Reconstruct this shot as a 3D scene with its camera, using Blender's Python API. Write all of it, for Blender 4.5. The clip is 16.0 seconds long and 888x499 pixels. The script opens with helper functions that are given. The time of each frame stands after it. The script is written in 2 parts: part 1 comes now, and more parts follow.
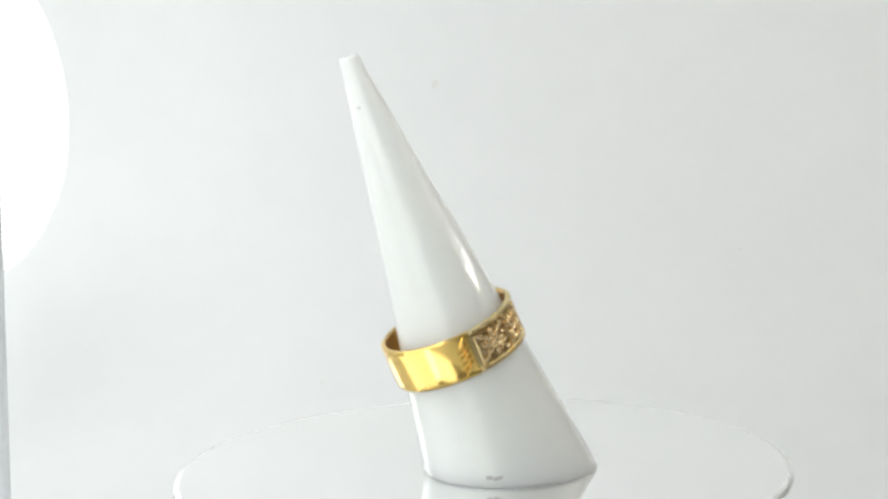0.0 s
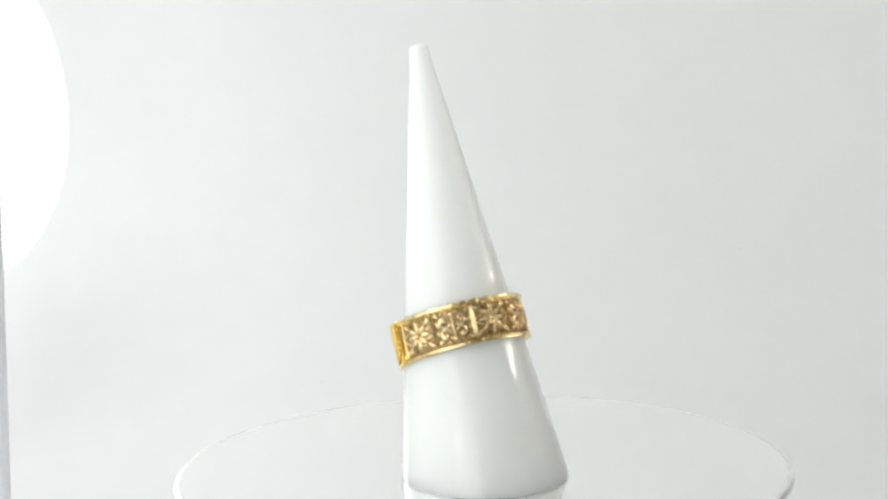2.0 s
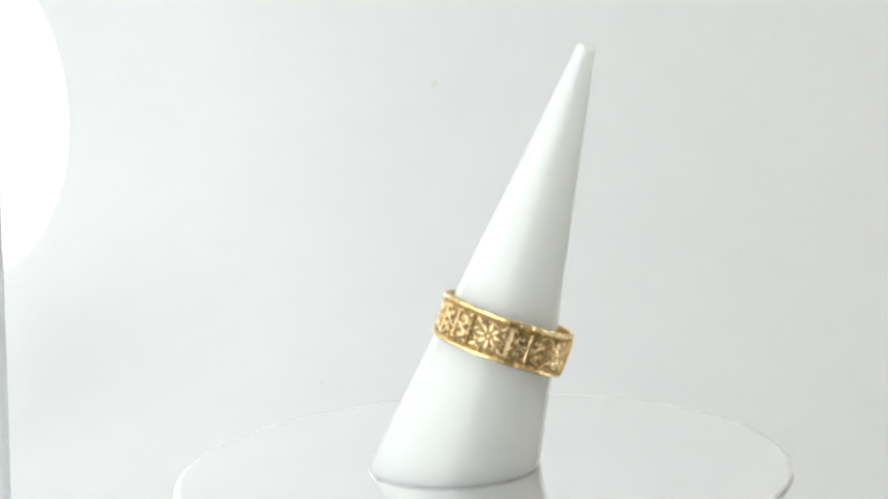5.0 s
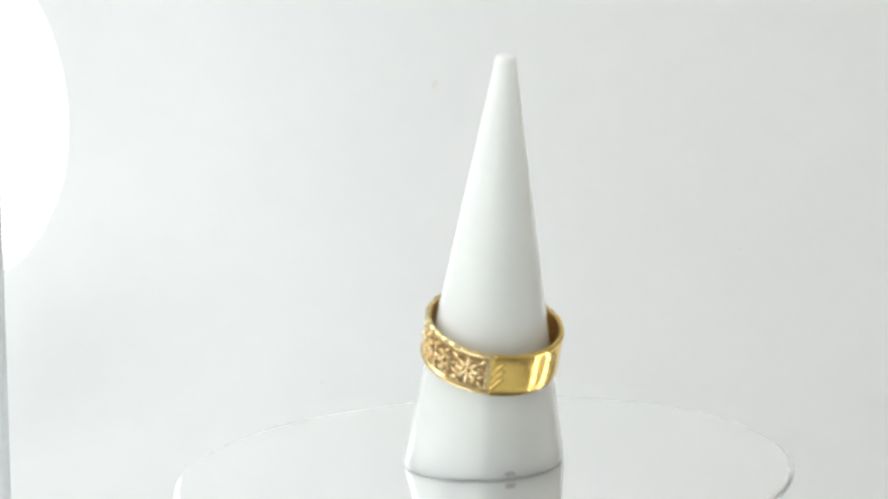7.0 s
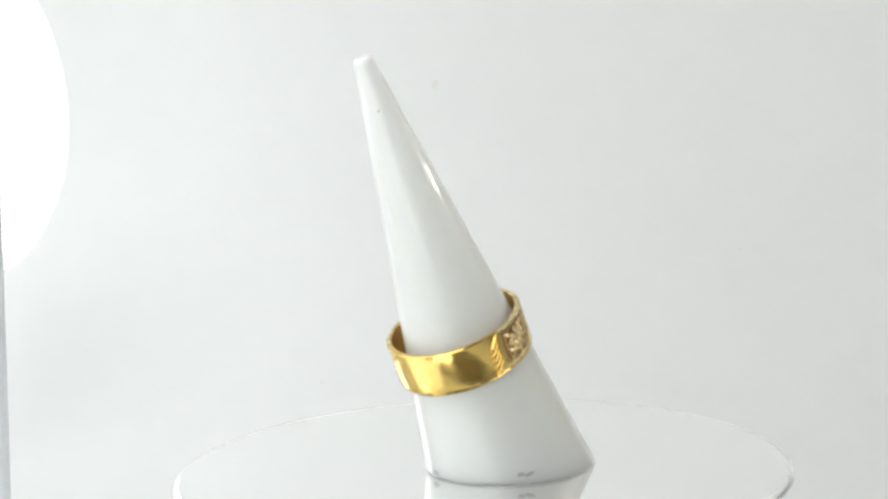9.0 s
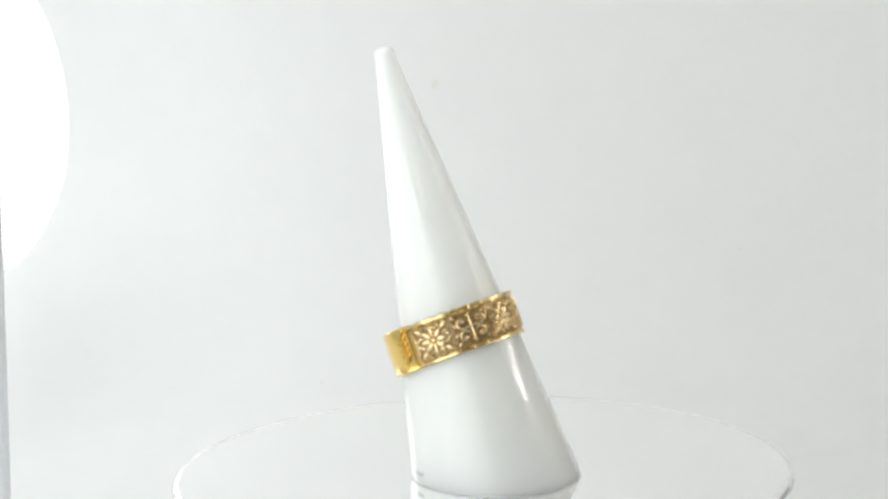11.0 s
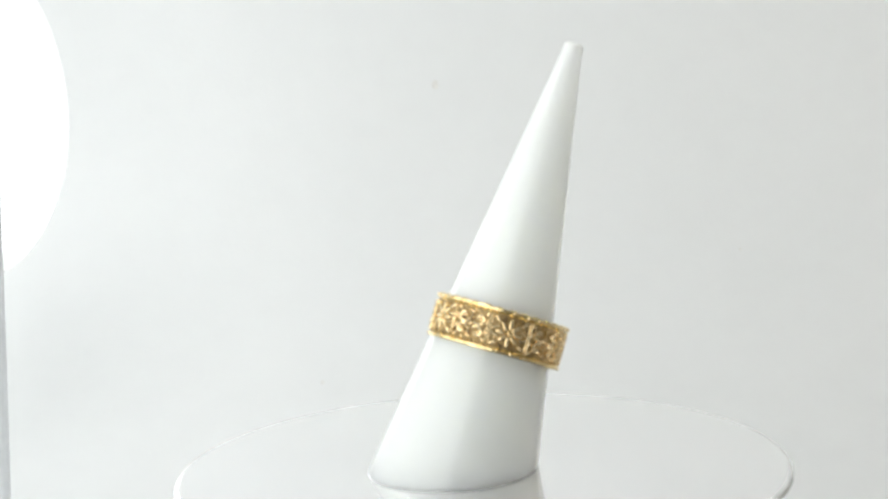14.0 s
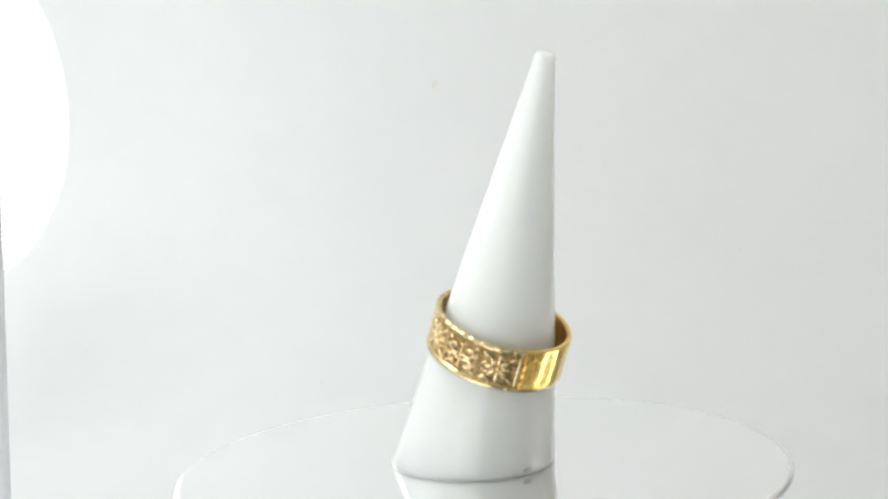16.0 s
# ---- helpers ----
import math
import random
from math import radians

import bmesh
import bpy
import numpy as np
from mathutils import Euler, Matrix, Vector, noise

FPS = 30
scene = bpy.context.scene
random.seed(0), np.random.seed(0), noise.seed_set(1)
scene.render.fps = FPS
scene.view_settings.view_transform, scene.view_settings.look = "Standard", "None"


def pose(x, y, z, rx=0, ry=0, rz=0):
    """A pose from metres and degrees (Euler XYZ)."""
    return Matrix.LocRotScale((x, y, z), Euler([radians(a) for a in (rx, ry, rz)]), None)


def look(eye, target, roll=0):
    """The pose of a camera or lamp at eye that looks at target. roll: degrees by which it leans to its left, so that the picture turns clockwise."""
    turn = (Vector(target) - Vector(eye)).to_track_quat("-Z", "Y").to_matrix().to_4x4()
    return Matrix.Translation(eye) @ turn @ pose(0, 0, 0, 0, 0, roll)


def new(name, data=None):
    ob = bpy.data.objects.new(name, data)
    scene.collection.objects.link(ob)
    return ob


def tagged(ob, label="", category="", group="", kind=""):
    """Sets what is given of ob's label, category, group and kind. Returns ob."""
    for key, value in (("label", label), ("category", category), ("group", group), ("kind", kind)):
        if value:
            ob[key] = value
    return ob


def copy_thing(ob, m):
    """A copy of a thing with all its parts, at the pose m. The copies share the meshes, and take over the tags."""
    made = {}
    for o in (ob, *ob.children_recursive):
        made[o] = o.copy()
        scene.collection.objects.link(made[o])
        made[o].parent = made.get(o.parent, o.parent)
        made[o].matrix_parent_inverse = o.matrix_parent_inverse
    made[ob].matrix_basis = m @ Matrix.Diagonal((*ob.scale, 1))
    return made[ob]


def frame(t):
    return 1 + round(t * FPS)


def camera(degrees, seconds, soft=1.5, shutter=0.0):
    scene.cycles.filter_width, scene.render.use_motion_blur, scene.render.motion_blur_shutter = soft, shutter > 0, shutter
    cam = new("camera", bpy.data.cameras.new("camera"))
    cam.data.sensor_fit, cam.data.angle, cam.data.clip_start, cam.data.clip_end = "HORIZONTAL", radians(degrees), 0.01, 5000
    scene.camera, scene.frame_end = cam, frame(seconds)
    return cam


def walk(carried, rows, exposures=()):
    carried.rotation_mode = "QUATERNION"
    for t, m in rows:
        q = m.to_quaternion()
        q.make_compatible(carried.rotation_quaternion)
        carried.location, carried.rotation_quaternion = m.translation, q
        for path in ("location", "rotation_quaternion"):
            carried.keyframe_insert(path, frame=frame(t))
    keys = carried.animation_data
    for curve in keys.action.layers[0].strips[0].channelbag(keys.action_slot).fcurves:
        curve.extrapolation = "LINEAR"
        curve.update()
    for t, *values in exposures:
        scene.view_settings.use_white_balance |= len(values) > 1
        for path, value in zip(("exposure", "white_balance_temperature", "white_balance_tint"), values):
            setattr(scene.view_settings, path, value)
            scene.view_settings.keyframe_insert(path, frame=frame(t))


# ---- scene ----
# One unit of the plan below is a metre; the finger cone is about 60 mm tall.
cam = camera(25.73, 16.0, soft=3.0)
EYE = Vector((0.0, -0.27629, 0.07660))
AIM = EYE + Vector((-0.01565, 0.98732, -0.15801))
walk(cam, [(0.0, look(EYE, AIM, -2.19)), (16.0, look(EYE, AIM, -2.19))])

MM = 0.001
FLOOR_Z = -0.040
TENT = 0.200          # half width of the photo tent
TENT_TOP = 0.300


def spin(t):
    """Turntable angle in degrees."""
    return 191.22 - 37.641 * t - 0.554 * (t - 8.0) ** 2 / 64.0


# ---- world and large lights ----
world = bpy.data.worlds.new("room")
scene.world = world
world.use_nodes = True
world.node_tree.nodes["Background"].inputs[0].default_value = (0.55, 0.58, 0.62, 1)
world.node_tree.nodes["Background"].inputs[1].default_value = 0.25


def area_lamp(name, eye, target, sx, sy, watts, color):
    data = bpy.data.lights.new(name, "AREA")
    data.shape, data.size, data.size_y = "RECTANGLE", sx, sy
    data.energy, data.color = watts, color
    ob = new(name, data)
    ob.matrix_world = look(eye, target)
    return ob


# unseen soft lamps added inside the tent to light the cone and backdrop
area_lamp("side_light", (-0.192, -0.13, 0.125), (0.0, -0.13, 0.105), 0.34, 0.26, 0.30, (0.95, 1.0, 0.985))
area_lamp("front_light", (-0.110, -0.255, 0.090), (0.0, 0.0, 0.050), 0.18, 0.24, 0.255, (0.96, 1.0, 0.985))
area_lamp("top_light", (-0.13, -0.01, 0.290), (-0.090, 0.22, 0.165), 0.16, 0.18, 0.44, (0.97, 1.0, 0.99))
scene.view_settings.exposure = 0.02

# ---- materials ----


def material(name, color, rough=0.5, metal=0.0, coat=0.0, var=0.0, scale=100.0, bump=0.0, bump_scale=400.0,
             emit=0.0, emit_color=(1, 1, 1), trans=0.0, ior=1.5, rough_var=0.0, sss=0.0, spec=0.5):
    m = bpy.data.materials.new(name)
    m.use_nodes = True
    nt = m.node_tree
    b = nt.nodes["Principled BSDF"]
    b.inputs["Base Color"].default_value = (*color, 1)
    b.inputs["Roughness"].default_value = rough
    b.inputs["Metallic"].default_value = metal
    b.inputs["Coat Weight"].default_value = coat
    b.inputs["Coat Roughness"].default_value = 0.02
    b.inputs["IOR"].default_value = ior
    b.inputs["Specular IOR Level"].default_value = spec
    b.inputs["Transmission Weight"].default_value = trans
    if sss:
        b.inputs["Subsurface Weight"].default_value = sss
        b.inputs["Subsurface Radius"].default_value = (1.0, 1.0, 0.9)
        b.inputs["Subsurface Scale"].default_value = 0.012
    if emit:
        b.inputs["Emission Color"].default_value = (*emit_color, 1)
        b.inputs["Emission Strength"].default_value = emit
    tc = nt.nodes.new("ShaderNodeTexCoord")

    def tex(sc, detail=4.0):
        n = nt.nodes.new("ShaderNodeTexNoise")
        n.inputs["Scale"].default_value = sc
        n.inputs["Detail"].default_value = detail
        nt.links.new(tc.outputs["Object"], n.inputs["Vector"])
        return n
    if var:
        n1, n2 = tex(scale), tex(scale * 9.0)
        mix = nt.nodes.new("ShaderNodeMath")
        mix.operation = "ADD"
        nt.links.new(n1.outputs["Fac"], mix.inputs[0])
        nt.links.new(n2.outputs["Fac"], mix.inputs[1])
        ramp = nt.nodes.new("ShaderNodeMapRange")
        ramp.inputs["From Min"].default_value, ramp.inputs["From Max"].default_value = 0.6, 1.4
        ramp.inputs["To Min"].default_value, ramp.inputs["To Max"].default_value = 1.0 - var, 1.0 + var
        nt.links.new(mix.outputs[0], ramp.inputs["Value"])
        mul = nt.nodes.new("ShaderNodeVectorMath")
        mul.operation = "SCALE"
        mul.inputs[0].default_value = color
        nt.links.new(ramp.outputs[0], mul.inputs["Scale"])
        nt.links.new(mul.outputs[0], b.inputs["Base Color"])
    if rough_var:
        n3 = tex(scale * 3.0)
        rr = nt.nodes.new("ShaderNodeMapRange")
        rr.inputs["From Min"].default_value, rr.inputs["From Max"].default_value = 0.3, 0.7
        rr.inputs["To Min"].default_value, rr.inputs["To Max"].default_value = rough - rough_var, rough + rough_var
        nt.links.new(n3.outputs["Fac"], rr.inputs["Value"])
        nt.links.new(rr.outputs[0], b.inputs["Roughness"])
    if bump:
        nb = tex(bump_scale)
        bp = nt.nodes.new("ShaderNodeBump")
        bp.inputs["Strength"].default_value = bump
        bp.inputs["Distance"].default_value = 0.0002
        nt.links.new(nb.outputs["Fac"], bp.inputs["Height"])
        nt.links.new(bp.outputs[0], b.inputs["Normal"])
    return m


FABRIC = material("white_fabric", (0.748, 0.755, 0.757), 0.85, var=0.015, scale=14, bump=0.15, bump_scale=900)
# grey instead of white so the right wall bounces less light
BOUNCE_CUT_FABRIC = material("bounce_cut_fabric", (0.36, 0.35, 0.33), 0.85, var=0.03, scale=14, bump=0.15, bump_scale=900)
# dull brown that gives the gold a dim room to reflect
DIM_ROOM_CLOTH = material("dim_room_cloth", (0.27, 0.24, 0.20), 0.9, var=0.12, scale=20, bump=0.2, bump_scale=700)
PLASTIC = material("white_plastic", (0.83, 0.845, 0.825), 0.42, coat=1.0, var=0.012, scale=60, rough_var=0.05, sss=0.7, spec=0.12)
ACRYLIC = material("clear_acrylic", (0.985, 0.992, 0.99), 0.06, trans=1.0, ior=1.49)
GOLD = material("polished_gold", (0.93, 0.65, 0.20), 0.13, metal=1.0, var=0.04, scale=220, rough_var=0.05)
GOLD_CUT = material("bright_cut_gold", (0.85, 0.665, 0.38), 0.20, metal=1.0, var=0.10, scale=500, bump=0.25, bump_scale=1500)
GOLD_MATTE_SHADED = material("shaded_matte_gold", (0.40, 0.275, 0.130), 0.40, metal=1.0, var=0.40, scale=900, bump=0.9, bump_scale=2600)
# dark gold that paints the shade inside small punched pits
GOLD_PIT_SHADE = material("pit_shade_gold", (0.17, 0.105, 0.045), 0.45, metal=1.0, var=0.2, scale=900)
GOLD_INNER = material("brown_inner_gold", (0.70, 0.43, 0.15), 0.32, metal=1.0, var=0.12, scale=300)
GOLD_RIM = material("pale_cut_gold", (0.85, 0.69, 0.34), 0.18, metal=1.0, var=0.08, scale=400)
SCUFF = material("grey_scuff", (0.52, 0.51, 0.50), 0.7, var=0.3, scale=900)
DUST = material("dust_speck", (0.72, 0.71, 0.69), 0.9, var=0.1, scale=400)
GREY_METAL = material("grey_metal", (0.70, 0.72, 0.77), 0.45, metal=0.1, var=0.08, scale=80)
POLE_PAINT = material("pale_pole_paint", (0.80, 0.825, 0.86), 0.5, var=0.06, scale=60)
DARK_PLASTIC = material("dark_plastic", (0.10, 0.095, 0.09), 0.5, var=0.1, scale=80)
ACRYLIC_EDGE = material("acrylic_edge", (0.76, 0.80, 0.825), 0.22, trans=0.88, ior=1.45)
WHITE_PAINT = material("white_paint", (0.78, 0.78, 0.77), 0.45, var=0.02, scale=50)
LAMP_GLOW = material("lamp_glow", (0.5, 0.5, 0.5), 0.9, emit=2.7, emit_color=(0.97, 1.0, 1.0))
FROSTED = material("frosted_glass", (0.98, 0.99, 0.99), 0.7, trans=1.0, ior=1.15)
TUBE_GLOW = material("tube_glow", (0.9, 0.9, 0.9), 0.4, emit=21.0, emit_color=(1.0, 0.97, 0.91))

# ---- mesh helpers ----


def mesh_object(name, bm, mat, smooth=True, sharp=35):
    bmesh.ops.recalc_face_normals(bm, faces=bm.faces)
    me = bpy.data.meshes.new(name)
    bm.to_mesh(me)
    bm.free()
    me.materials.append(mat)
    if smooth:
        me.shade_smooth()
        me.set_sharp_from_angle(angle=radians(sharp))
    return new(name, me)


def part(name, bm, mat, parent, label="", smooth=True, sharp=35):
    ob = mesh_object(name, bm, mat, smooth, sharp)
    ob.parent = parent
    if label:
        tagged(ob, label)
    return ob


def empty(name):
    ob = new(name)
    ob.empty_display_size = 0.005
    return ob


def box(bm, cx, cy, cz, sx, sy, sz, bevel=0.0):
    r = bmesh.ops.create_cube(bm, size=1.0, matrix=Matrix.Translation((cx, cy, cz)) @ Matrix.Diagonal((sx, sy, sz, 1)))
    if bevel:
        es = list({e for v in r["verts"] for e in v.link_edges})
        bmesh.ops.bevel(bm, geom=es, offset=bevel, segments=2, affect="EDGES")
    return bm


def lathe(bm, profile, segments=96, closed=False, m=Matrix()):
    """Turn a profile of (radius, height) round the z axis."""
    rings = []
    for r, z in profile:
        if r < 1e-7:
            rings.append([bm.verts.new(m @ Vector((0, 0, z)))])
        else:
            rings.append([bm.verts.new(m @ Vector((r * math.cos(2 * math.pi * i / segments), r * math.sin(2 * math.pi * i / segments), z)))
                          for i in range(segments)])
    pairs = list(zip(rings, rings[1:])) + ([(rings[-1], rings[0])] if closed else [])
    for a, b in pairs:
        for i in range(segments):
            j = (i + 1) % segments
            if len(a) == 1 and len(b) == 1:
                continue
            if len(a) == 1:
                bm.faces.new((a[0], b[i], b[j]))
            elif len(b) == 1:
                bm.faces.new((a[i], a[j], b[0]))
            else:
                bm.faces.new((a[i], a[j], b[j], b[i]))
    return bm


def tube(bm, points, radius, sides=12):
    """A round tube along a list of points, with closed ends."""
    pts = [Vector(q) for q in points]
    rings = []
    ref = Vector((0.3, 0.9, 0.31)).normalized()
    for i, q in enumerate(pts):
        d = (pts[min(i + 1, len(pts) - 1)] - pts[max(i - 1, 0)]).normalized()
        a = d.cross(ref).normalized()
        b = d.cross(a)
        rings.append([bm.verts.new(q + radius * (math.cos(2 * math.pi * k / sides) * a + math.sin(2 * math.pi * k / sides) * b))
                      for k in range(sides)])
    for r0, r1 in zip(rings, rings[1:]):
        for k in range(sides):
            bm.faces.new((r0[k], r0[(k + 1) % sides], r1[(k + 1) % sides], r1[k]))
    bm.faces.new(rings[0])
    bm.faces.new(rings[-1])
    return bm


# ---- the photo tent ----


def build_tent():
    # floor sweep that curves up into the back
    bm = bmesh.new()
    prof = [(-0.330, FLOOR_Z), (0.06, FLOOR_Z)]
    rad, yc, zc = 0.12, 0.10, FLOOR_Z + 0.12
    for i in range(17):
        a = -math.pi / 2 + (math.pi / 2) * i / 16
        prof.append((yc + rad * math.cos(a), zc + rad * math.sin(a)))
    prof += [(0.221, 0.16), (0.222, TENT_TOP)]
    rows = []
    for k, (y, z) in enumerate(prof):
        rows.append([bm.verts.new((x, y, z)) for x in np.linspace(-TENT, TENT, 9)])
    for r0, r1 in zip(rows, rows[1:]):
        for i in range(8):
            bm.faces.new((r0[i], r0[i + 1], r1[i + 1], r1[i]))
    ob = mesh_object("backdrop", bm, FABRIC, sharp=80)
    sol = ob.modifiers.new("thickness", "SOLIDIFY")
    sol.thickness, sol.offset = 0.003, 0
    tagged(ob, "seamless white fabric backdrop sweeping up behind the turntable", "backdrop", kind="structure")

    # unseen side walls; the right one is greyed to darken that side
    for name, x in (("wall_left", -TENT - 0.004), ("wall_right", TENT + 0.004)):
        w = mesh_object(name, box(bmesh.new(), x, -0.055, 0.13, 0.004, 0.560, 0.350), FABRIC if x < 0 else BOUNCE_CUT_FABRIC)
        tagged(w, "unseen fabric side panel, added to shape the tent's light", "wall", kind="structure")
    c = mesh_object("ceiling", box(bmesh.new(), 0, -0.055, TENT_TOP + 0.005, 0.42, 0.560, 0.004), FABRIC)
    tagged(c, "white fabric top panel of a photo tent", "ceiling", kind="structure")
    # unseen front panel added for the dim room's dark, open round the lens
    bm = bmesh.new()
    y0 = -0.333
    box(bm, -0.135, y0, 0.13, 0.130, 0.004, 0.346)
    box(bm, 0.135, y0, 0.13, 0.130, 0.004, 0.346)
    box(bm, 0, y0, 0.2165, 0.140, 0.004, 0.165)
    box(bm, 0, y0, -0.010, 0.140, 0.004, 0.060)
    f = mesh_object("wall_front", bm, DIM_ROOM_CLOTH)
    tagged(f, "added unseen dark panel for the dim room, with an opening for the lens", "wall", kind="structure")


def build_specks():
    """Faint dust specks on the backdrop: place and outward slope of the fabric."""
    for x, y, z, ny, nz, s in ((-0.0083, 0.2115, 0.0404, -0.94, 0.34, 1.3), (0.0207, 0.1997, 0.0160, -0.86, 0.51, 0.5),
                               (-0.0359, 0.1587, -0.0228, -0.51, 0.86, 0.7), (0.0640, 0.1872, -0.0001, -0.74, 0.67, 0.6)):
        bm = bmesh.new()
        bmesh.ops.create_icosphere(bm, subdivisions=2, radius=1.0, matrix=Matrix.Diagonal((0.7 * s * MM, s * MM, 0.08 * MM, 1)))
        for v in bm.verts:
            v.co.x *= 1 + 0.5 * noise.noise(v.co * 1500)
            v.co.y *= 1 + 0.5 * noise.noise(v.co * 1300 + Vector((3, 0, 0)))
        ob = mesh_object("dust_speck", bm, DUST)
        m = Vector((0, ny, nz)).to_track_quat("Z", "Y").to_matrix().to_4x4()
        m.translation = Vector((x, y, z))
        ob.matrix_basis = m
        tagged(ob, "faint grey dust speck on the white backdrop", "speck", "specks on the backdrop")


# ---- lamps ----


def build_globe_lamp():
    lamp = empty("globe_lamp")
    m = Matrix.Translation((-0.1041, 0.125, 0.0445))
    rx, rz = 20.6 * MM, 34.6 * MM

    def spheroid(k):
        prof = [(k * rx * math.sin(f), k * rz * math.cos(f)) for f in np.linspace(0, math.pi, 40)]
        prof[0], prof[-1] = (0, k * rz), (0, -k * rz)
        return lathe(bmesh.new(), prof, 72, m=m)
    globe = part("globe", spheroid(1.0), FROSTED, lamp, "tall frosted white globe")
    globe.visible_shadow = False
    part("glowing_core", spheroid(0.86), LAMP_GLOW, globe)
    part("arm", tube(bmesh.new(), [(-0.1041, 0.125, 0.0445 - 0.93 * rz), (-0.1041, 0.125, 0.0445 - rz - 0.004), (-0.112, 0.125, 0.0445 - rz - 0.007), (-TENT - 0.002, 0.125, 0.0445 - rz - 0.007)], 2.4 * MM, 16), GREY_METAL, lamp, "slim pale grey arm")
    tagged(lamp, "small globe lamp glowing white on a wall arm", "lamp")


def build_pole():
    """A leaning rod of the tent's frame beside the globe lamp."""
    pole = empty("tent_pole")
    low, high = Vector((-0.0939, 0.085, -0.0370)), Vector((-0.0799, 0.085, 0.298))
    part("rod", tube(bmesh.new(), [low + (high - low) * f for f in np.linspace(0, 1, 9)], 2.5 * MM, 24), POLE_PAINT, pole)
    part("rubber_foot", lathe(bmesh.new(), [(0, 5 * MM), (2.6 * MM, 5 * MM), (3.1 * MM, 4 * MM), (3.4 * MM, 0.4 * MM), (3.0 * MM, 0), (0, 0)], 24, m=Matrix.Translation(low + Vector((0, 0, -0.5 * MM)))), POLE_PAINT, pole)
    tagged(pole, "slim leaning pale grey rod of the photo tent's frame", "tent pole")


def build_tube_lamp():
    """A large U-shaped glowing tube at the side of the tent; it shows as a double line in the plastic and a U in the gold."""
    lamp = empty("tube_lamp")
    a, b = Vector((0.188, 0.004, 0)), Vector((0.172, 0.086, 0))
    mid, half = (a + b) / 2, (b - a) / 2
    top, bend = 0.250, 0.109
    pts = [a + Vector((0, 0, z)) for z in np.linspace(top, bend + 0.004, 8)]
    for i in range(25):
        f = math.pi * i / 24
        pts.append(mid - half * math.cos(f) + Vector((0, 0, bend - 0.015 * math.sin(f) ** 0.5)))
    pts += [b + Vector((0, 0, z)) for z in np.linspace(bend + 0.004, top, 8)]
    part("glass_tube", tube(bmesh.new(), pts, 2.2 * MM, 16), TUBE_GLOW, lamp, "glowing U-shaped glass tube")
    for q in (a, b):
        part("end_cap", lathe(bmesh.new(), [(0, -3 * MM), (3.2 * MM, -3 * MM), (3.6 * MM, -2 * MM), (3.6 * MM, 9 * MM), (3.2 * MM, 10 * MM), (0, 10 * MM)], 24, m=Matrix.Translation((q.x, q.y, top))), WHITE_PAINT, lamp)
        part("hanger", tube(bmesh.new(), [(q.x, q.y, top + 0.009), (q.x, q.y, TENT_TOP + 0.003)], 1.2 * MM, 10), GREY_METAL, lamp)
    tagged(lamp, "large glowing U-shaped tube lamp hung inside the tent", "lamp")


# ---- turntable, cone and ring, in the turntable's own space ----
U = 0.0593                       # plan unit in metres
TILT_X, TILT_Y = 0.00734, 0.00770  # the disc sits slightly out of true
TIP = Vector((0.27784, 0.0, 0.9995)) * U
FOOT = Vector((-0.05670, 0.02400, 0.0)) * U
R_TIP, R_FOOT = 0.02560 * U, 0.20112 * U
DISC_R = 0.7590 * U
SPOT = Vector((16.21, 2.21, 53.88)) * MM     # a small dark mark near the tip


def build_turntable():
    base = empty("motor_stand")
    part("motor_housing", lathe(bmesh.new(), [(0, 0.020), (30 * MM, 0.020), (32 * MM, 0.018), (33 * MM, 0.0), (0, 0)], 72, m=Matrix.Translation((0, 0, FLOOR_Z + 0.0015))),
         DARK_PLASTIC, base, "dark grey plastic motor housing")
    part("spindle", lathe(bmesh.new(), [(0, 0.0275), (2.0 * MM, 0.0275), (2.0 * MM, 0.010), (0, 0.010)], 32, m=Matrix.Translation((0, 0, FLOOR_Z + 0.0015))), GREY_METAL, base)
    tagged(base, "low dark grey motor stand of a small display turntable", "stand")

    disc = empty("turntable_disc")
    tilt = Vector((-TILT_X, -TILT_Y, 1.0)).to_track_quat("Z", "Y").to_matrix().to_4x4()
    t = 1.2 * MM
    r = DISC_R
    prof = [(0, 0), (r * 0.5, 0), (r - 1.4 * MM, 0), (r - 1.0 * MM, 0), (r - 0.9 * MM, 0), (r - 0.35 * MM, -0.12 * MM), (r - 0.08 * MM, -0.36 * MM), (r, -0.62 * MM), (r, -t + 0.62 * MM), (r - 0.08 * MM, -t + 0.36 * MM), (r - 0.35 * MM, -t + 0.12 * MM), (r - 0.8 * MM, -t), (r - 0.9 * MM, -t), (r - 1.4 * MM, -t), (r * 0.5, -t), (0, -t)]
    plate = part("plate", lathe(bmesh.new(), prof, 192, m=tilt), ACRYLIC, disc, "clear acrylic plate with a polished rim", sharp=60)
    plate.visible_shadow = False
    plate.data.materials.append(ACRYLIC_EDGE)
    for f in plate.data.polygons:
        if Vector(f.center).xy.length > r - 0.95 * MM:
            f.material_index = 1
    hub_prof = [(0, -t - 0.05 * MM), (3.2 * MM, -t - 0.05 * MM), (3.2 * MM, -t - 6 * MM), (2.4 * MM, -t - 9 * MM), (2.4 * MM, -0.0125 + 0.0015), (0, -0.0125 + 0.0015)]
    hub = part("hub", lathe(bmesh.new(), hub_prof, 48), ACRYLIC, disc, "clear acrylic hub under the plate")
    hub.visible_shadow = False
    tagged(disc, "clear round acrylic turntable disc", "turntable")
    return disc


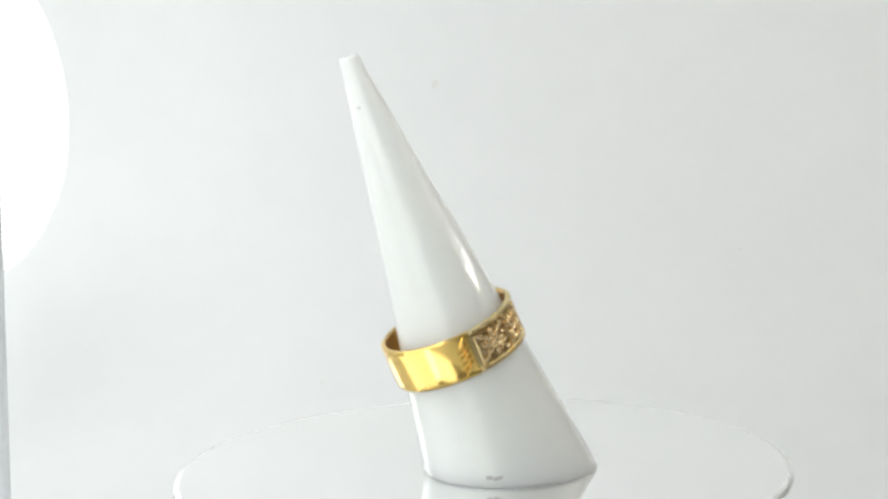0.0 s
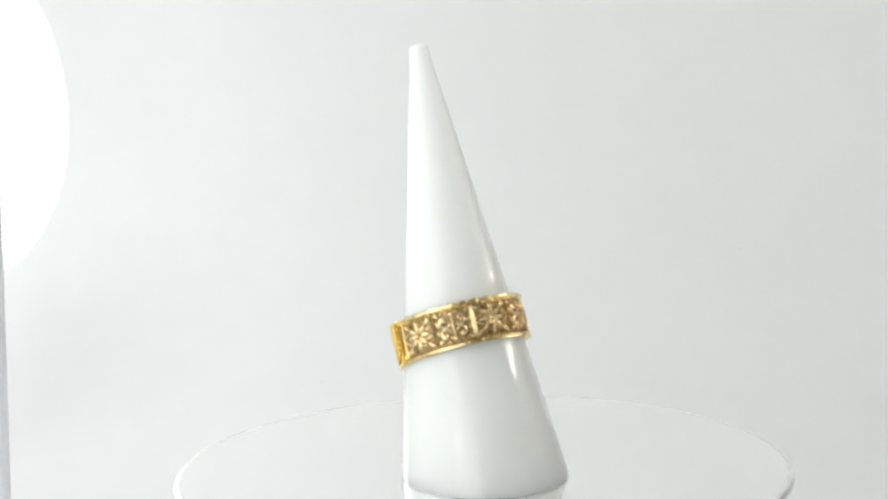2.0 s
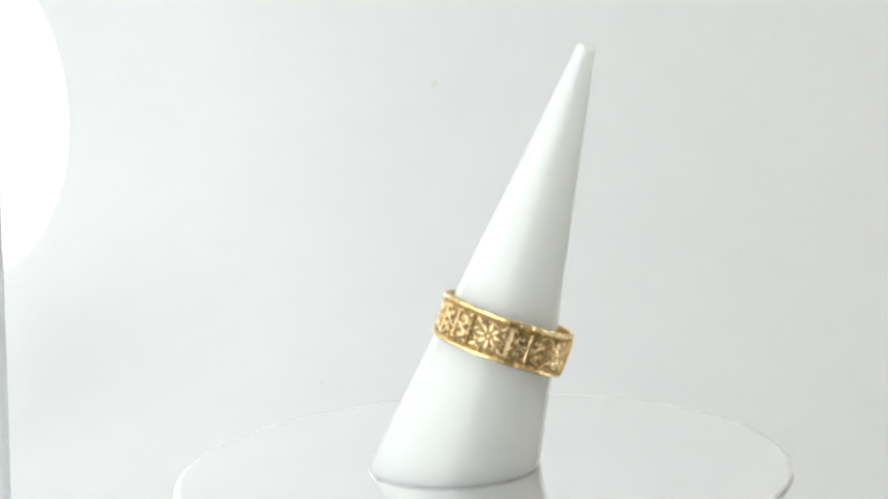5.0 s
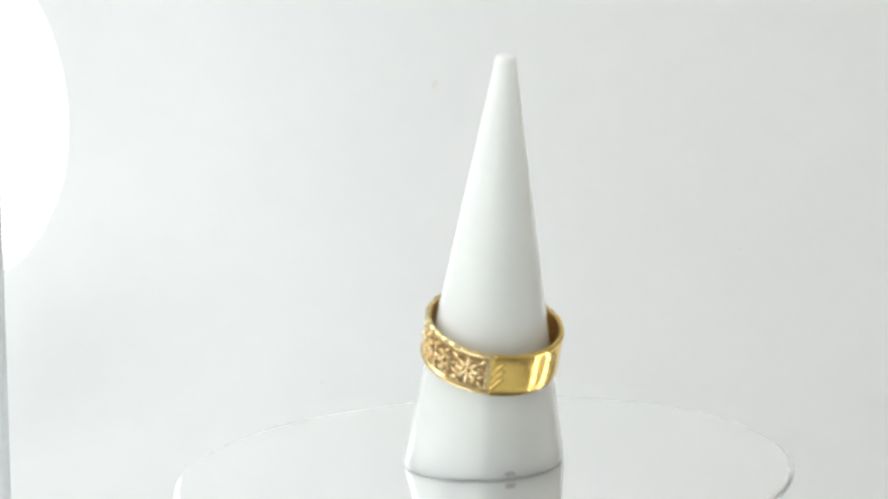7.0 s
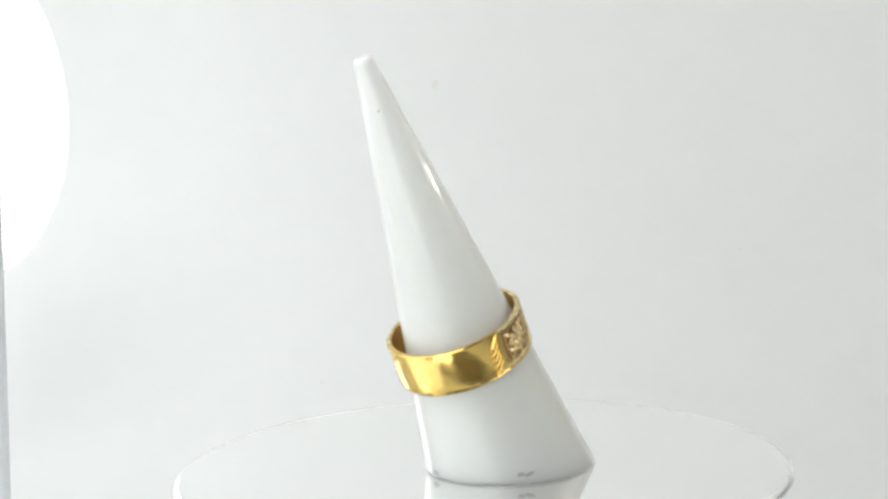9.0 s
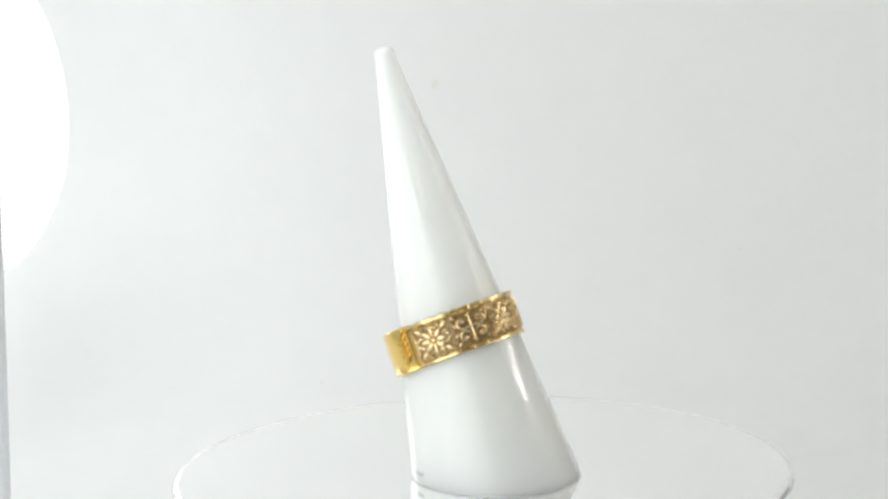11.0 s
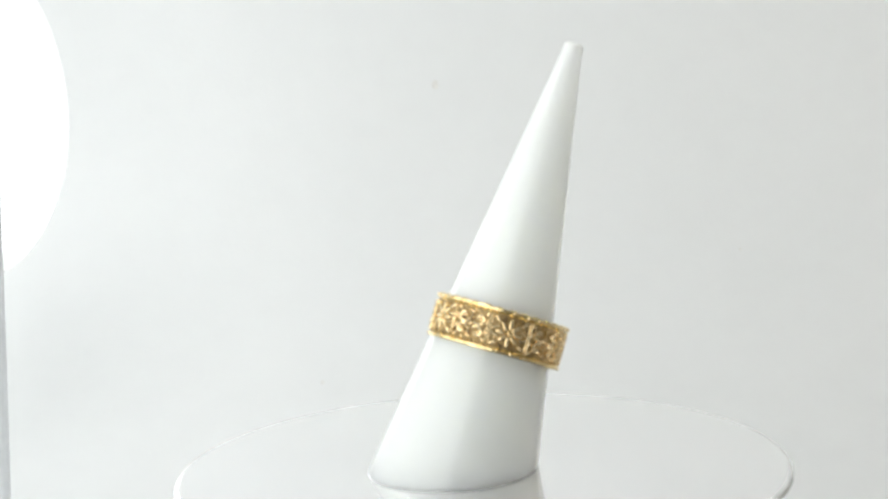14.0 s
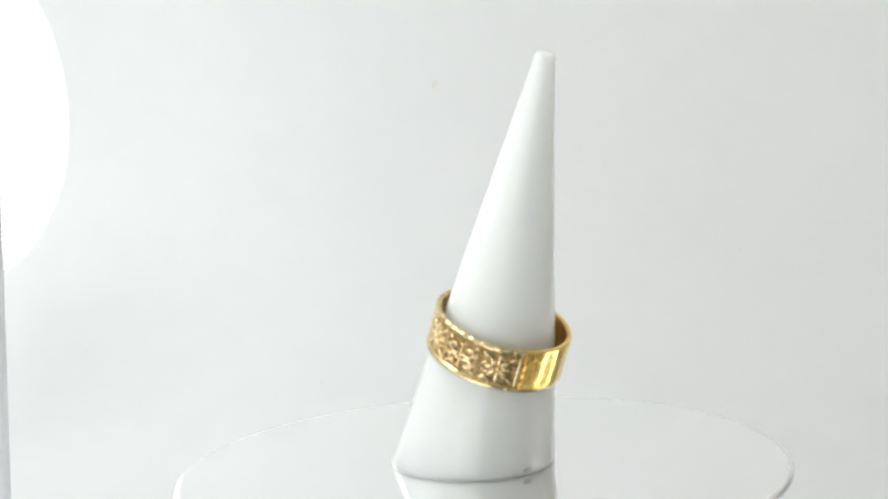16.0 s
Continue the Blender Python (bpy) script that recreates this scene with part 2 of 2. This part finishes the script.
def cone_frame():
    a = (TIP - FOOT).normalized()
    e1 = a.cross(Vector((0, 0, 1))).normalized()
    return a, e1, a.cross(e1)


def cone_point(angle, k):
    """A point of the cone's side: angle round its axis, k from the tip (0) to the disc (1)."""
    a, e1, e2 = cone_frame()
    u = math.cos(angle) * e1 + math.sin(angle) * e2
    top, bot = TIP + R_TIP * u, FOOT + R_FOOT * u
    h = lambda q: q.z - TILT_X * q.x - TILT_Y * q.y
    kk = h(top) / (h(top) - h(bot))
    base = top + (bot - top) * kk
    return top + (base - top) * k, u


def build_cone():
    cone = empty("ring_cone")
    n = 128
    a = cone_frame()[0]
    bm = bmesh.new()
    rings = []
    # rounded tip
    dome = 0.029 * U
    for i in range(7):
        f = math.sin(math.pi / 2 * (i + 0.6) / 7.6)
        rr = (1 - (1 - f) ** 2.2) ** 0.6
        z = dome * (1 - f ** 3.0)
        rings.append([bm.verts.new(TIP + a * z + cone_point(2 * math.pi * j / n, 0)[1] * R_TIP * min(rr, 1.0)) for j in range(n)])
    levels = list(np.linspace(0.0, 0.985, 40)) + [0.992, 0.997, 1.0]
    for k in levels:
        inset = 0.0
        if k > 0.99:
            inset = {0.992: 0.02, 0.997: 0.06, 1.0: 0.18}[k] * MM
        ring = []
        for j in range(n):
            q, u = cone_point(2 * math.pi * j / n, k)
            ring.append(bm.verts.new(q - u * inset + Vector((0, 0, 0.03 * MM))))
        rings.append(ring)
    for r0, r1 in zip(rings, rings[1:]):
        for j in range(n):
            bm.faces.new((r0[j], r0[(j + 1) % n], r1[(j + 1) % n], r1[j]))
    bm.faces.new(rings[0])
    bm.faces.new(rings[-1])
    part("body", bm, PLASTIC, cone)

    def scuff(target, w, h, seed):
        # nearest place on the side to a body-space point
        best = min(((cone_point(2 * math.pi * i / 180, k)[0] - target).length, i, k) for i in range(180) for k in np.linspace(0.05, 0.985, 90))
        q, u = cone_point(2 * math.pi * best[1] / 180, best[2])
        bm = bmesh.new()
        bmesh.ops.create_icosphere(bm, subdivisions=2, radius=1.0)
        t = a.cross(u).normalized()
        for v in bm.verts:
            p = v.co.copy()
            s = 1 + 0.5 * noise.noise(p * 1.7 + Vector((seed, 0, 0)))
            v.co = q + t * p.x * w * s + a * p.y * h * s + u * p.z * 0.06 * MM
        part("scuff", bm, SCUFF, cone, "small grey scuff mark")
    scuff(Vector((0.0188, 0.2026, 0.030)) * U, 0.55 * MM, 0.40 * MM, 1)
    scuff(Vector((0.0000, 0.2026, 0.024)) * U, 0.70 * MM, 0.35 * MM, 4)
    scuff(Vector((0.1450, 0.0210, 0.012)) * U, 0.75 * MM, 0.45 * MM, 7)
    scuff(SPOT, 0.28 * MM, 0.16 * MM, 9)
    tagged(cone, "glossy white plastic finger cone leaning on a clear disc", "ring holder")
    return cone


# ---- the ring ----
RING_C = Vector((0.06363, 0.01648, 0.33106)) * U
RING_N = Vector((0.35900, 0.05960, 0.92281))
RO = 9.95 * MM
RI = 9.20 * MM
RF = 9.58 * MM                # floor of the engraved field
RH = 6.45 * MM
FIELD_A, FIELD_B = 101.0, 339.0
PITCH = 34.0


def bent(u, v, w, r0=RF):
    """Flat ornament space (along, up, out) in metres bent round the band."""
    a = u / r0
    return Vector(((r0 + w) * math.cos(a), (r0 + w) * math.sin(a), v))


def blob(cu, cv, la, wa, angle, height, r0=RF, nu=10, nv=6, point=0.7):
    """A raised almond-shaped leaf, domed, in ornament space."""
    bm = bmesh.new()
    ca, sa = math.cos(angle), math.sin(angle)
    grid = []
    for i in range(nu + 1):
        s = -1 + 2 * i / nu
        wid = max((1 - abs(s) ** 1.6), 0.0) ** point
        row = []
        for j in range(nv + 1):
            q = -1 + 2 * j / nv
            x, y = s * la, q * wid * wa
            hgt = height * (1 - q ** 4) * (0.45 + 0.55 * (1 - s ** 4)) - 0.05 * MM
            row.append(bm.verts.new(bent(cu + ca * x - sa * y, cv + sa * x + ca * y, hgt, r0)))
        grid.append(row)
    for i in range(nu):
        for j in range(nv):
            bm.faces.new((grid[i][j], grid[i + 1][j], grid[i + 1][j + 1], grid[i][j + 1]))
    bmesh.ops.remove_doubles(bm, verts=bm.verts, dist=1e-6)
    return bm


def ribbon(points, width, height, r0=RF):
    """A flat-topped raised strip with sloping sides and tapered ends, in ornament space."""
    bm = bmesh.new()
    rows = []
    last = len(points) - 1
    for i, (u, v) in enumerate(points):
        u0, v0 = points[max(i - 1, 0)]
        u1, v1 = points[min(i + 1, last)]
        d = math.hypot(u1 - u0, v1 - v0)
        nu, nv = -(v1 - v0) / d, (u1 - u0) / d
        k = 0.45 + 0.55 * math.sin(math.pi * i / last) ** 0.5
        rows.append([bm.verts.new(bent(u + nu * width * k * q, v + nv * width * k * q, h, r0))
                     for q, h in ((-1, -0.05 * MM), (-0.62, height * 0.85), (0, height), (0.62, height * 0.85), (1, -0.05 * MM))])
    for r0_, r1_ in zip(rows, rows[1:]):
        for k in range(4):
            bm.faces.new((r0_[k], r0_[k + 1], r1_[k + 1], r1_[k]))
    for row in (rows[0], rows[-1]):
        bm.faces.new(row)
    return bm


def curl(cu, cv, r0, r1, a0, a1, su=1, n=18):
    """Points of a spiral from radius r0 to r1 between two angles; su mirrors it."""
    out = []
    for k in range(n):
        f = k / (n - 1)
        a, r = a0 + (a1 - a0) * f, r0 + (r1 - r0) * f ** 0.8
        out.append((su * (cu + r * math.cos(a)) * MM, (cv + r * math.sin(a)) * MM))
    return out


def build_ring():
    ring = empty("gold_ring")
    # the band: recessed field where engraved, plain and polished on the shank
    bm = bmesh.new()
    n = 288
    loops = []
    for i in range(n):
        deg = 360.0 * i / n
        a = radians(deg)
        inside = FIELD_A - 4 < deg < FIELD_B + 4
        ro = RF if inside else RO
        hh = RH / 2
        ht = hh - (0.17 * MM * abs(math.sin(radians(deg - FIELD_A + 3) * 180 / 11.0)) ** 3 if inside else 0.0)
        if inside:
            prof = [(RI + 0.12 * MM, -hh), (RO - 0.10 * MM, -hh), (RO, -hh + 0.12 * MM), (RO, -hh + 0.42 * MM), (ro, -hh + 0.75 * MM), (ro, hh - 0.95 * MM), (RO, hh - 0.62 * MM),
                    (RO, ht - 0.22 * MM), (RO - 0.25 * MM, ht), (RI + 0.12 * MM, ht), (RI, ht - 0.15 * MM), (RI, -hh + 0.2 * MM)]
        else:
            bulge = 0.06 * MM
            prof = [(RI + 0.12 * MM, -hh), (RO - 0.12 * MM, -hh), (RO - 0.03 * MM, -hh + 0.12 * MM), (RO + bulge * 0.5, -hh + 0.6 * MM), (RO + bulge, -hh + 1.6 * MM), (RO + bulge, hh - 1.6 * MM),
                    (RO + bulge * 0.6, hh - 0.75 * MM), (RO, hh - 0.2 * MM), (RO - 0.14 * MM, hh), (RI + 0.12 * MM, hh), (RI, hh - 0.2 * MM), (RI, -hh + 0.2 * MM)]
        d = ((deg - 40.0 + 180.0) % 360.0) - 180.0
        mask = max(0.0, 1.0 - (d / 38.0) ** 2)
        row = []
        for r, z in prof:
            dent = mask * (1.0 if r > RO - 0.2 * MM else 0.0) * max(0.0, 1.0 - (abs(z) / (0.47 * RH)) ** 2)
            wave = 1.0 + dent * (0.0055 * math.sin(9 * a + 0.4 + 420 * z) + 0.003 * math.sin(17 * a - 600 * z))
            row.append(bm.verts.new((r * wave * math.cos(a), r * wave * math.sin(a), z)))
        loops.append(row)
    for i in range(n):
        r0, r1 = loops[i], loops[(i + 1) % n]
        for k in range(12):
            bm.faces.new((r0[k], r1[k], r1[(k + 1) % 12], r0[(k + 1) % 12]))
    band = part("band", bm, GOLD, ring, "polished plain gold band", sharp=30)
    band.data.materials.append(GOLD_RIM)
    band.data.materials.append(GOLD_INNER)
    for f in band.data.polygons:
        deg = math.degrees(math.atan2(f.center.y, f.center.x)) % 360.0
        away = Vector(f.center).xy.length
        if FIELD_A - 4 < deg < FIELD_B + 4 and away > RI + 0.1 * MM:
            f.material_index = 1
        elif away < RI + 0.08 * MM:
            f.material_index = 2

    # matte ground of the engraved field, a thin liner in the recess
    # darker than the band: the recess's shade is put into its colour
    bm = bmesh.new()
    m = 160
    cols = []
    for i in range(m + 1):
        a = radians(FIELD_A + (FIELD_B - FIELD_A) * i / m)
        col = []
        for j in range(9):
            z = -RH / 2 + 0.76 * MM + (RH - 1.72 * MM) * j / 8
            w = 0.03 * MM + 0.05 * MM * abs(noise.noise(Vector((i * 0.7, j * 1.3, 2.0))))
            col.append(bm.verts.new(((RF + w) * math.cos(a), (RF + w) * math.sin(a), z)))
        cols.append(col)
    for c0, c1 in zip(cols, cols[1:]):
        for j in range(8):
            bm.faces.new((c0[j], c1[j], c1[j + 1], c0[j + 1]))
    part("field", bm, GOLD_MATTE_SHADED, ring, "matte stippled ground of the engraved field, darkened as recess shade", sharp=60)

    # ornament of one panel, made once and shared
    hf = 2.28 * MM
    wp = radians(PITCH) * RF / 2
    pieces = []
    for i in range(8):
        a = math.pi / 4 * i
        ru, rv = (1.22, 1.22) if i % 2 == 0 else (1.12, 1.12)
        pieces.append(("petal", blob(ru * MM * math.cos(a), rv * MM * math.sin(a), (0.98 if i % 4 == 2 else 0.88) * MM, 0.46 * MM, a, 0.40 * MM), GOLD_CUT))
    pieces.append(("boss", blob(0, 0, 0.40 * MM, 0.40 * MM, 0, 0.55 * MM, point=0.5), GOLD_CUT))
    for sx in (-1, 1):
        for sy in (-1, 1):
            pieces.append(("leaf", blob(sx * 1.98 * MM, sy * 1.72 * MM, 0.74 * MM, 0.38 * MM, math.atan2(sy * 0.7, sx * 1.0), 0.40 * MM), GOLD_CUT))
            pieces.append(("arch", ribbon([(sx * u, sy * v) for u, v in curl(1.55, 0.0, 0.92, 0.62, 0.15, 1.75, 1, 12)], 0.22 * MM, 0.36 * MM), GOLD_CUT))
        pieces.append(("bar", ribbon([(sx * (wp - 0.17 * MM), v * hf) for v in np.linspace(-0.97, 0.97, 6)], 0.16 * MM, 0.36 * MM), GOLD_CUT))
    # the second kind of panel: mirrored scrolls about a stem
    other = []
    for sx in (-1, 1):
        other.append(("scroll", ribbon(curl(1.20, 0.92, 1.02, 0.26, -2.6, 3.2, sx), 0.33 * MM, 0.42 * MM), GOLD_CUT))
        other.append(("scroll", ribbon(curl(1.22, -1.02, 0.96, 0.26, 2.7, -3.0, sx), 0.33 * MM, 0.42 * MM), GOLD_CUT))
        other.append(("leaf", blob(sx * 1.28 * MM, 0.92 * MM, 0.34 * MM, 0.26 * MM, 0.4 * sx, 0.45 * MM), GOLD_CUT))
        other.append(("leaf", blob(sx * 1.28 * MM, -1.02 * MM, 0.34 * MM, 0.26 * MM, -0.4 * sx, 0.45 * MM), GOLD_CUT))
        for sy in (-1, 1):
            other.append(("leaf", blob(sx * 2.32 * MM, sy * 0.62 * MM, 0.52 * MM, 0.28 * MM, sx * sy * 1.1, 0.36 * MM), GOLD_CUT))
            other.append(("leaf", blob(sx * 2.22 * MM, sy * 1.86 * MM, 0.50 * MM, 0.28 * MM, sx * sy * 0.7, 0.36 * MM), GOLD_CUT))
        other.append(("bar", ribbon([(sx * (wp - 0.17 * MM), v * hf) for v in np.linspace(-0.97, 0.97, 6)], 0.17 * MM, 0.38 * MM), GOLD_CUT))
    other.append(("stem", ribbon([(0.0, v * hf) for v in np.linspace(-0.92, 0.92, 8)], 0.20 * MM, 0.40 * MM), GOLD_CUT))
    for v in (-1.75, 0.0, 1.75):
        other.append(("leaf", blob(0, v * MM, 0.55 * MM, 0.24 * MM, 0, 0.46 * MM), GOLD_CUT))
    def scatter(seed, count, long, wide, high):
        """Many small marks, strewn over the field of one panel."""
        r = random.Random(seed)
        bm = bmesh.new()
        for k in range(count):
            b = blob(r.uniform(-0.95, 0.95) * wp, r.uniform(-0.97, 0.97) * hf, r.uniform(*long) * MM, r.uniform(*wide) * MM,
                     r.uniform(0, math.pi), r.uniform(*high) * MM, nu=5, nv=3)
            me = bpy.data.meshes.new("chip")
            b.to_mesh(me)
            b.free()
            bm.from_mesh(me)
            bpy.data.meshes.remove(me)
        return bm
    for which, seed in ((pieces, 3), (other, 8)):
        which.append(("stipple", scatter(seed, 40, (0.20, 0.40), (0.12, 0.20), (0.20, 0.36)), GOLD_CUT))
        # low dark chips, coloured like the shade in pits
        which.append(("punch_marks", scatter(seed + 20, 46, (0.16, 0.36), (0.10, 0.17), (0.17, 0.24)), GOLD_PIT_SHADE))
    source = []
    for c in range(7):
        m_panel = pose(0, 0, -0.10 * MM, 0, 0, FIELD_A + PITCH * (c + 0.5))
        if c < 2:
            panel = empty("flower_panel" if c == 0 else "leaf_panel")
            panel.parent = ring
            tagged(panel, "panel with an eight-petalled flower and scrolls" if c == 0 else "panel with four broad leaves and scrolls")
            panel.matrix_basis = m_panel
            for nm, b, mat in (pieces if c == 0 else other):
                part(nm, b, mat, panel)
            source.append(panel)
        else:
            copy_thing(source[c % 2], m_panel)

    # cut facets along the rims of the engraved part
    def facet_mesh(name, w, h, d):
        b = bmesh.new()
        pts = [(-w, -h), (w, -h), (w, h), (-w, h)]
        low = [b.verts.new(bent(x, y, -0.1 * MM, RO)) for x, y in pts]
        mid = [b.verts.new(bent(x * 0.8 + 0.15 * w, y * 0.7, d, RO)) for x, y in pts]
        for i in range(4):
            b.faces.new((low[i], low[(i + 1) % 4], mid[(i + 1) % 4], mid[i]))
        b.faces.new(mid)
        bmesh.ops.recalc_face_normals(b, faces=b.faces)
        me = bpy.data.meshes.new(name)
        b.to_mesh(me)
        b.free()
        me.materials.append(GOLD_CUT)
        return me
    top_me = facet_mesh("facet", 0.74 * MM, 0.22 * MM, 0.10 * MM)
    low_me = facet_mesh("rim_cut", 0.95 * MM, 0.20 * MM, 0.08 * MM)
    rnd = random.Random(5)
    for i in range(22):
        f = new("facet", top_me)
        f.parent = ring
        f.matrix_basis = pose(0, 0, RH / 2 - 0.42 * MM + rnd.uniform(-0.06, 0.10) * MM, rnd.uniform(-0.8, 0.8), 0, FIELD_A - 3 + 11.0 * (i + 0.5) + rnd.uniform(-1.2, 1.2))
    for i in range(20):
        f = new("rim_cut", low_me)
        f.parent = ring
        f.matrix_basis = pose(0, 0, -RH / 2 + 0.32 * MM, 0, 0, FIELD_A - 3 + 12.2 * (i + 0.5))

    # slanting cuts where the engraving meets the shank
    for start, end in ((82.0, 97.0), (341.0, 354.0)):
        for i in range(5 if start < 100 else 3):
            v = (-1.8 + 0.90 * i) * MM if start < 100 else (-1.3 + 1.2 * i) * MM
            mid = (start + end) / 2
            b = blob(0, 0, 1.45 * MM, (0.28 if start < 100 else 0.40) * MM, 0.90, (0.46 if start < 100 else 0.14) * MM, r0=RO + 0.04 * MM, point=0.4)
            cut = part("slant_cut", b, GOLD, ring)
            cut.matrix_basis = pose(0, 0, v, 0, 0, mid)
    tagged(ring, "wide yellow gold ring with engraved flowers, resting on a cone", "ring")
    return ring


def ring_rest():
    z = RING_N.normalized()
    x = (Vector((1, 0, 0)) - z * z.x).normalized()
    y = z.cross(x)
    m = Matrix((x, y, z)).transposed().to_4x4()
    m.translation = RING_C
    return m


build_tent()
build_specks()
build_globe_lamp()
build_pole()
build_tube_lamp()
turntable = build_turntable()
finger_cone = build_cone()
gold_ring = build_ring()


def motions():
    times = [0.25 * i for i in range(65)]
    rest = ring_rest()
    walk(turntable, [(t, pose(0, 0, 0, 0, 0, spin(t))) for t in times])
    walk(finger_cone, [(t, pose(0, 0, 0, 0, 0, spin(t))) for t in times])
    walk(gold_ring, [(t, pose(0, 0, 0, 0, 0, spin(t)) @ rest) for t in times])


motions()
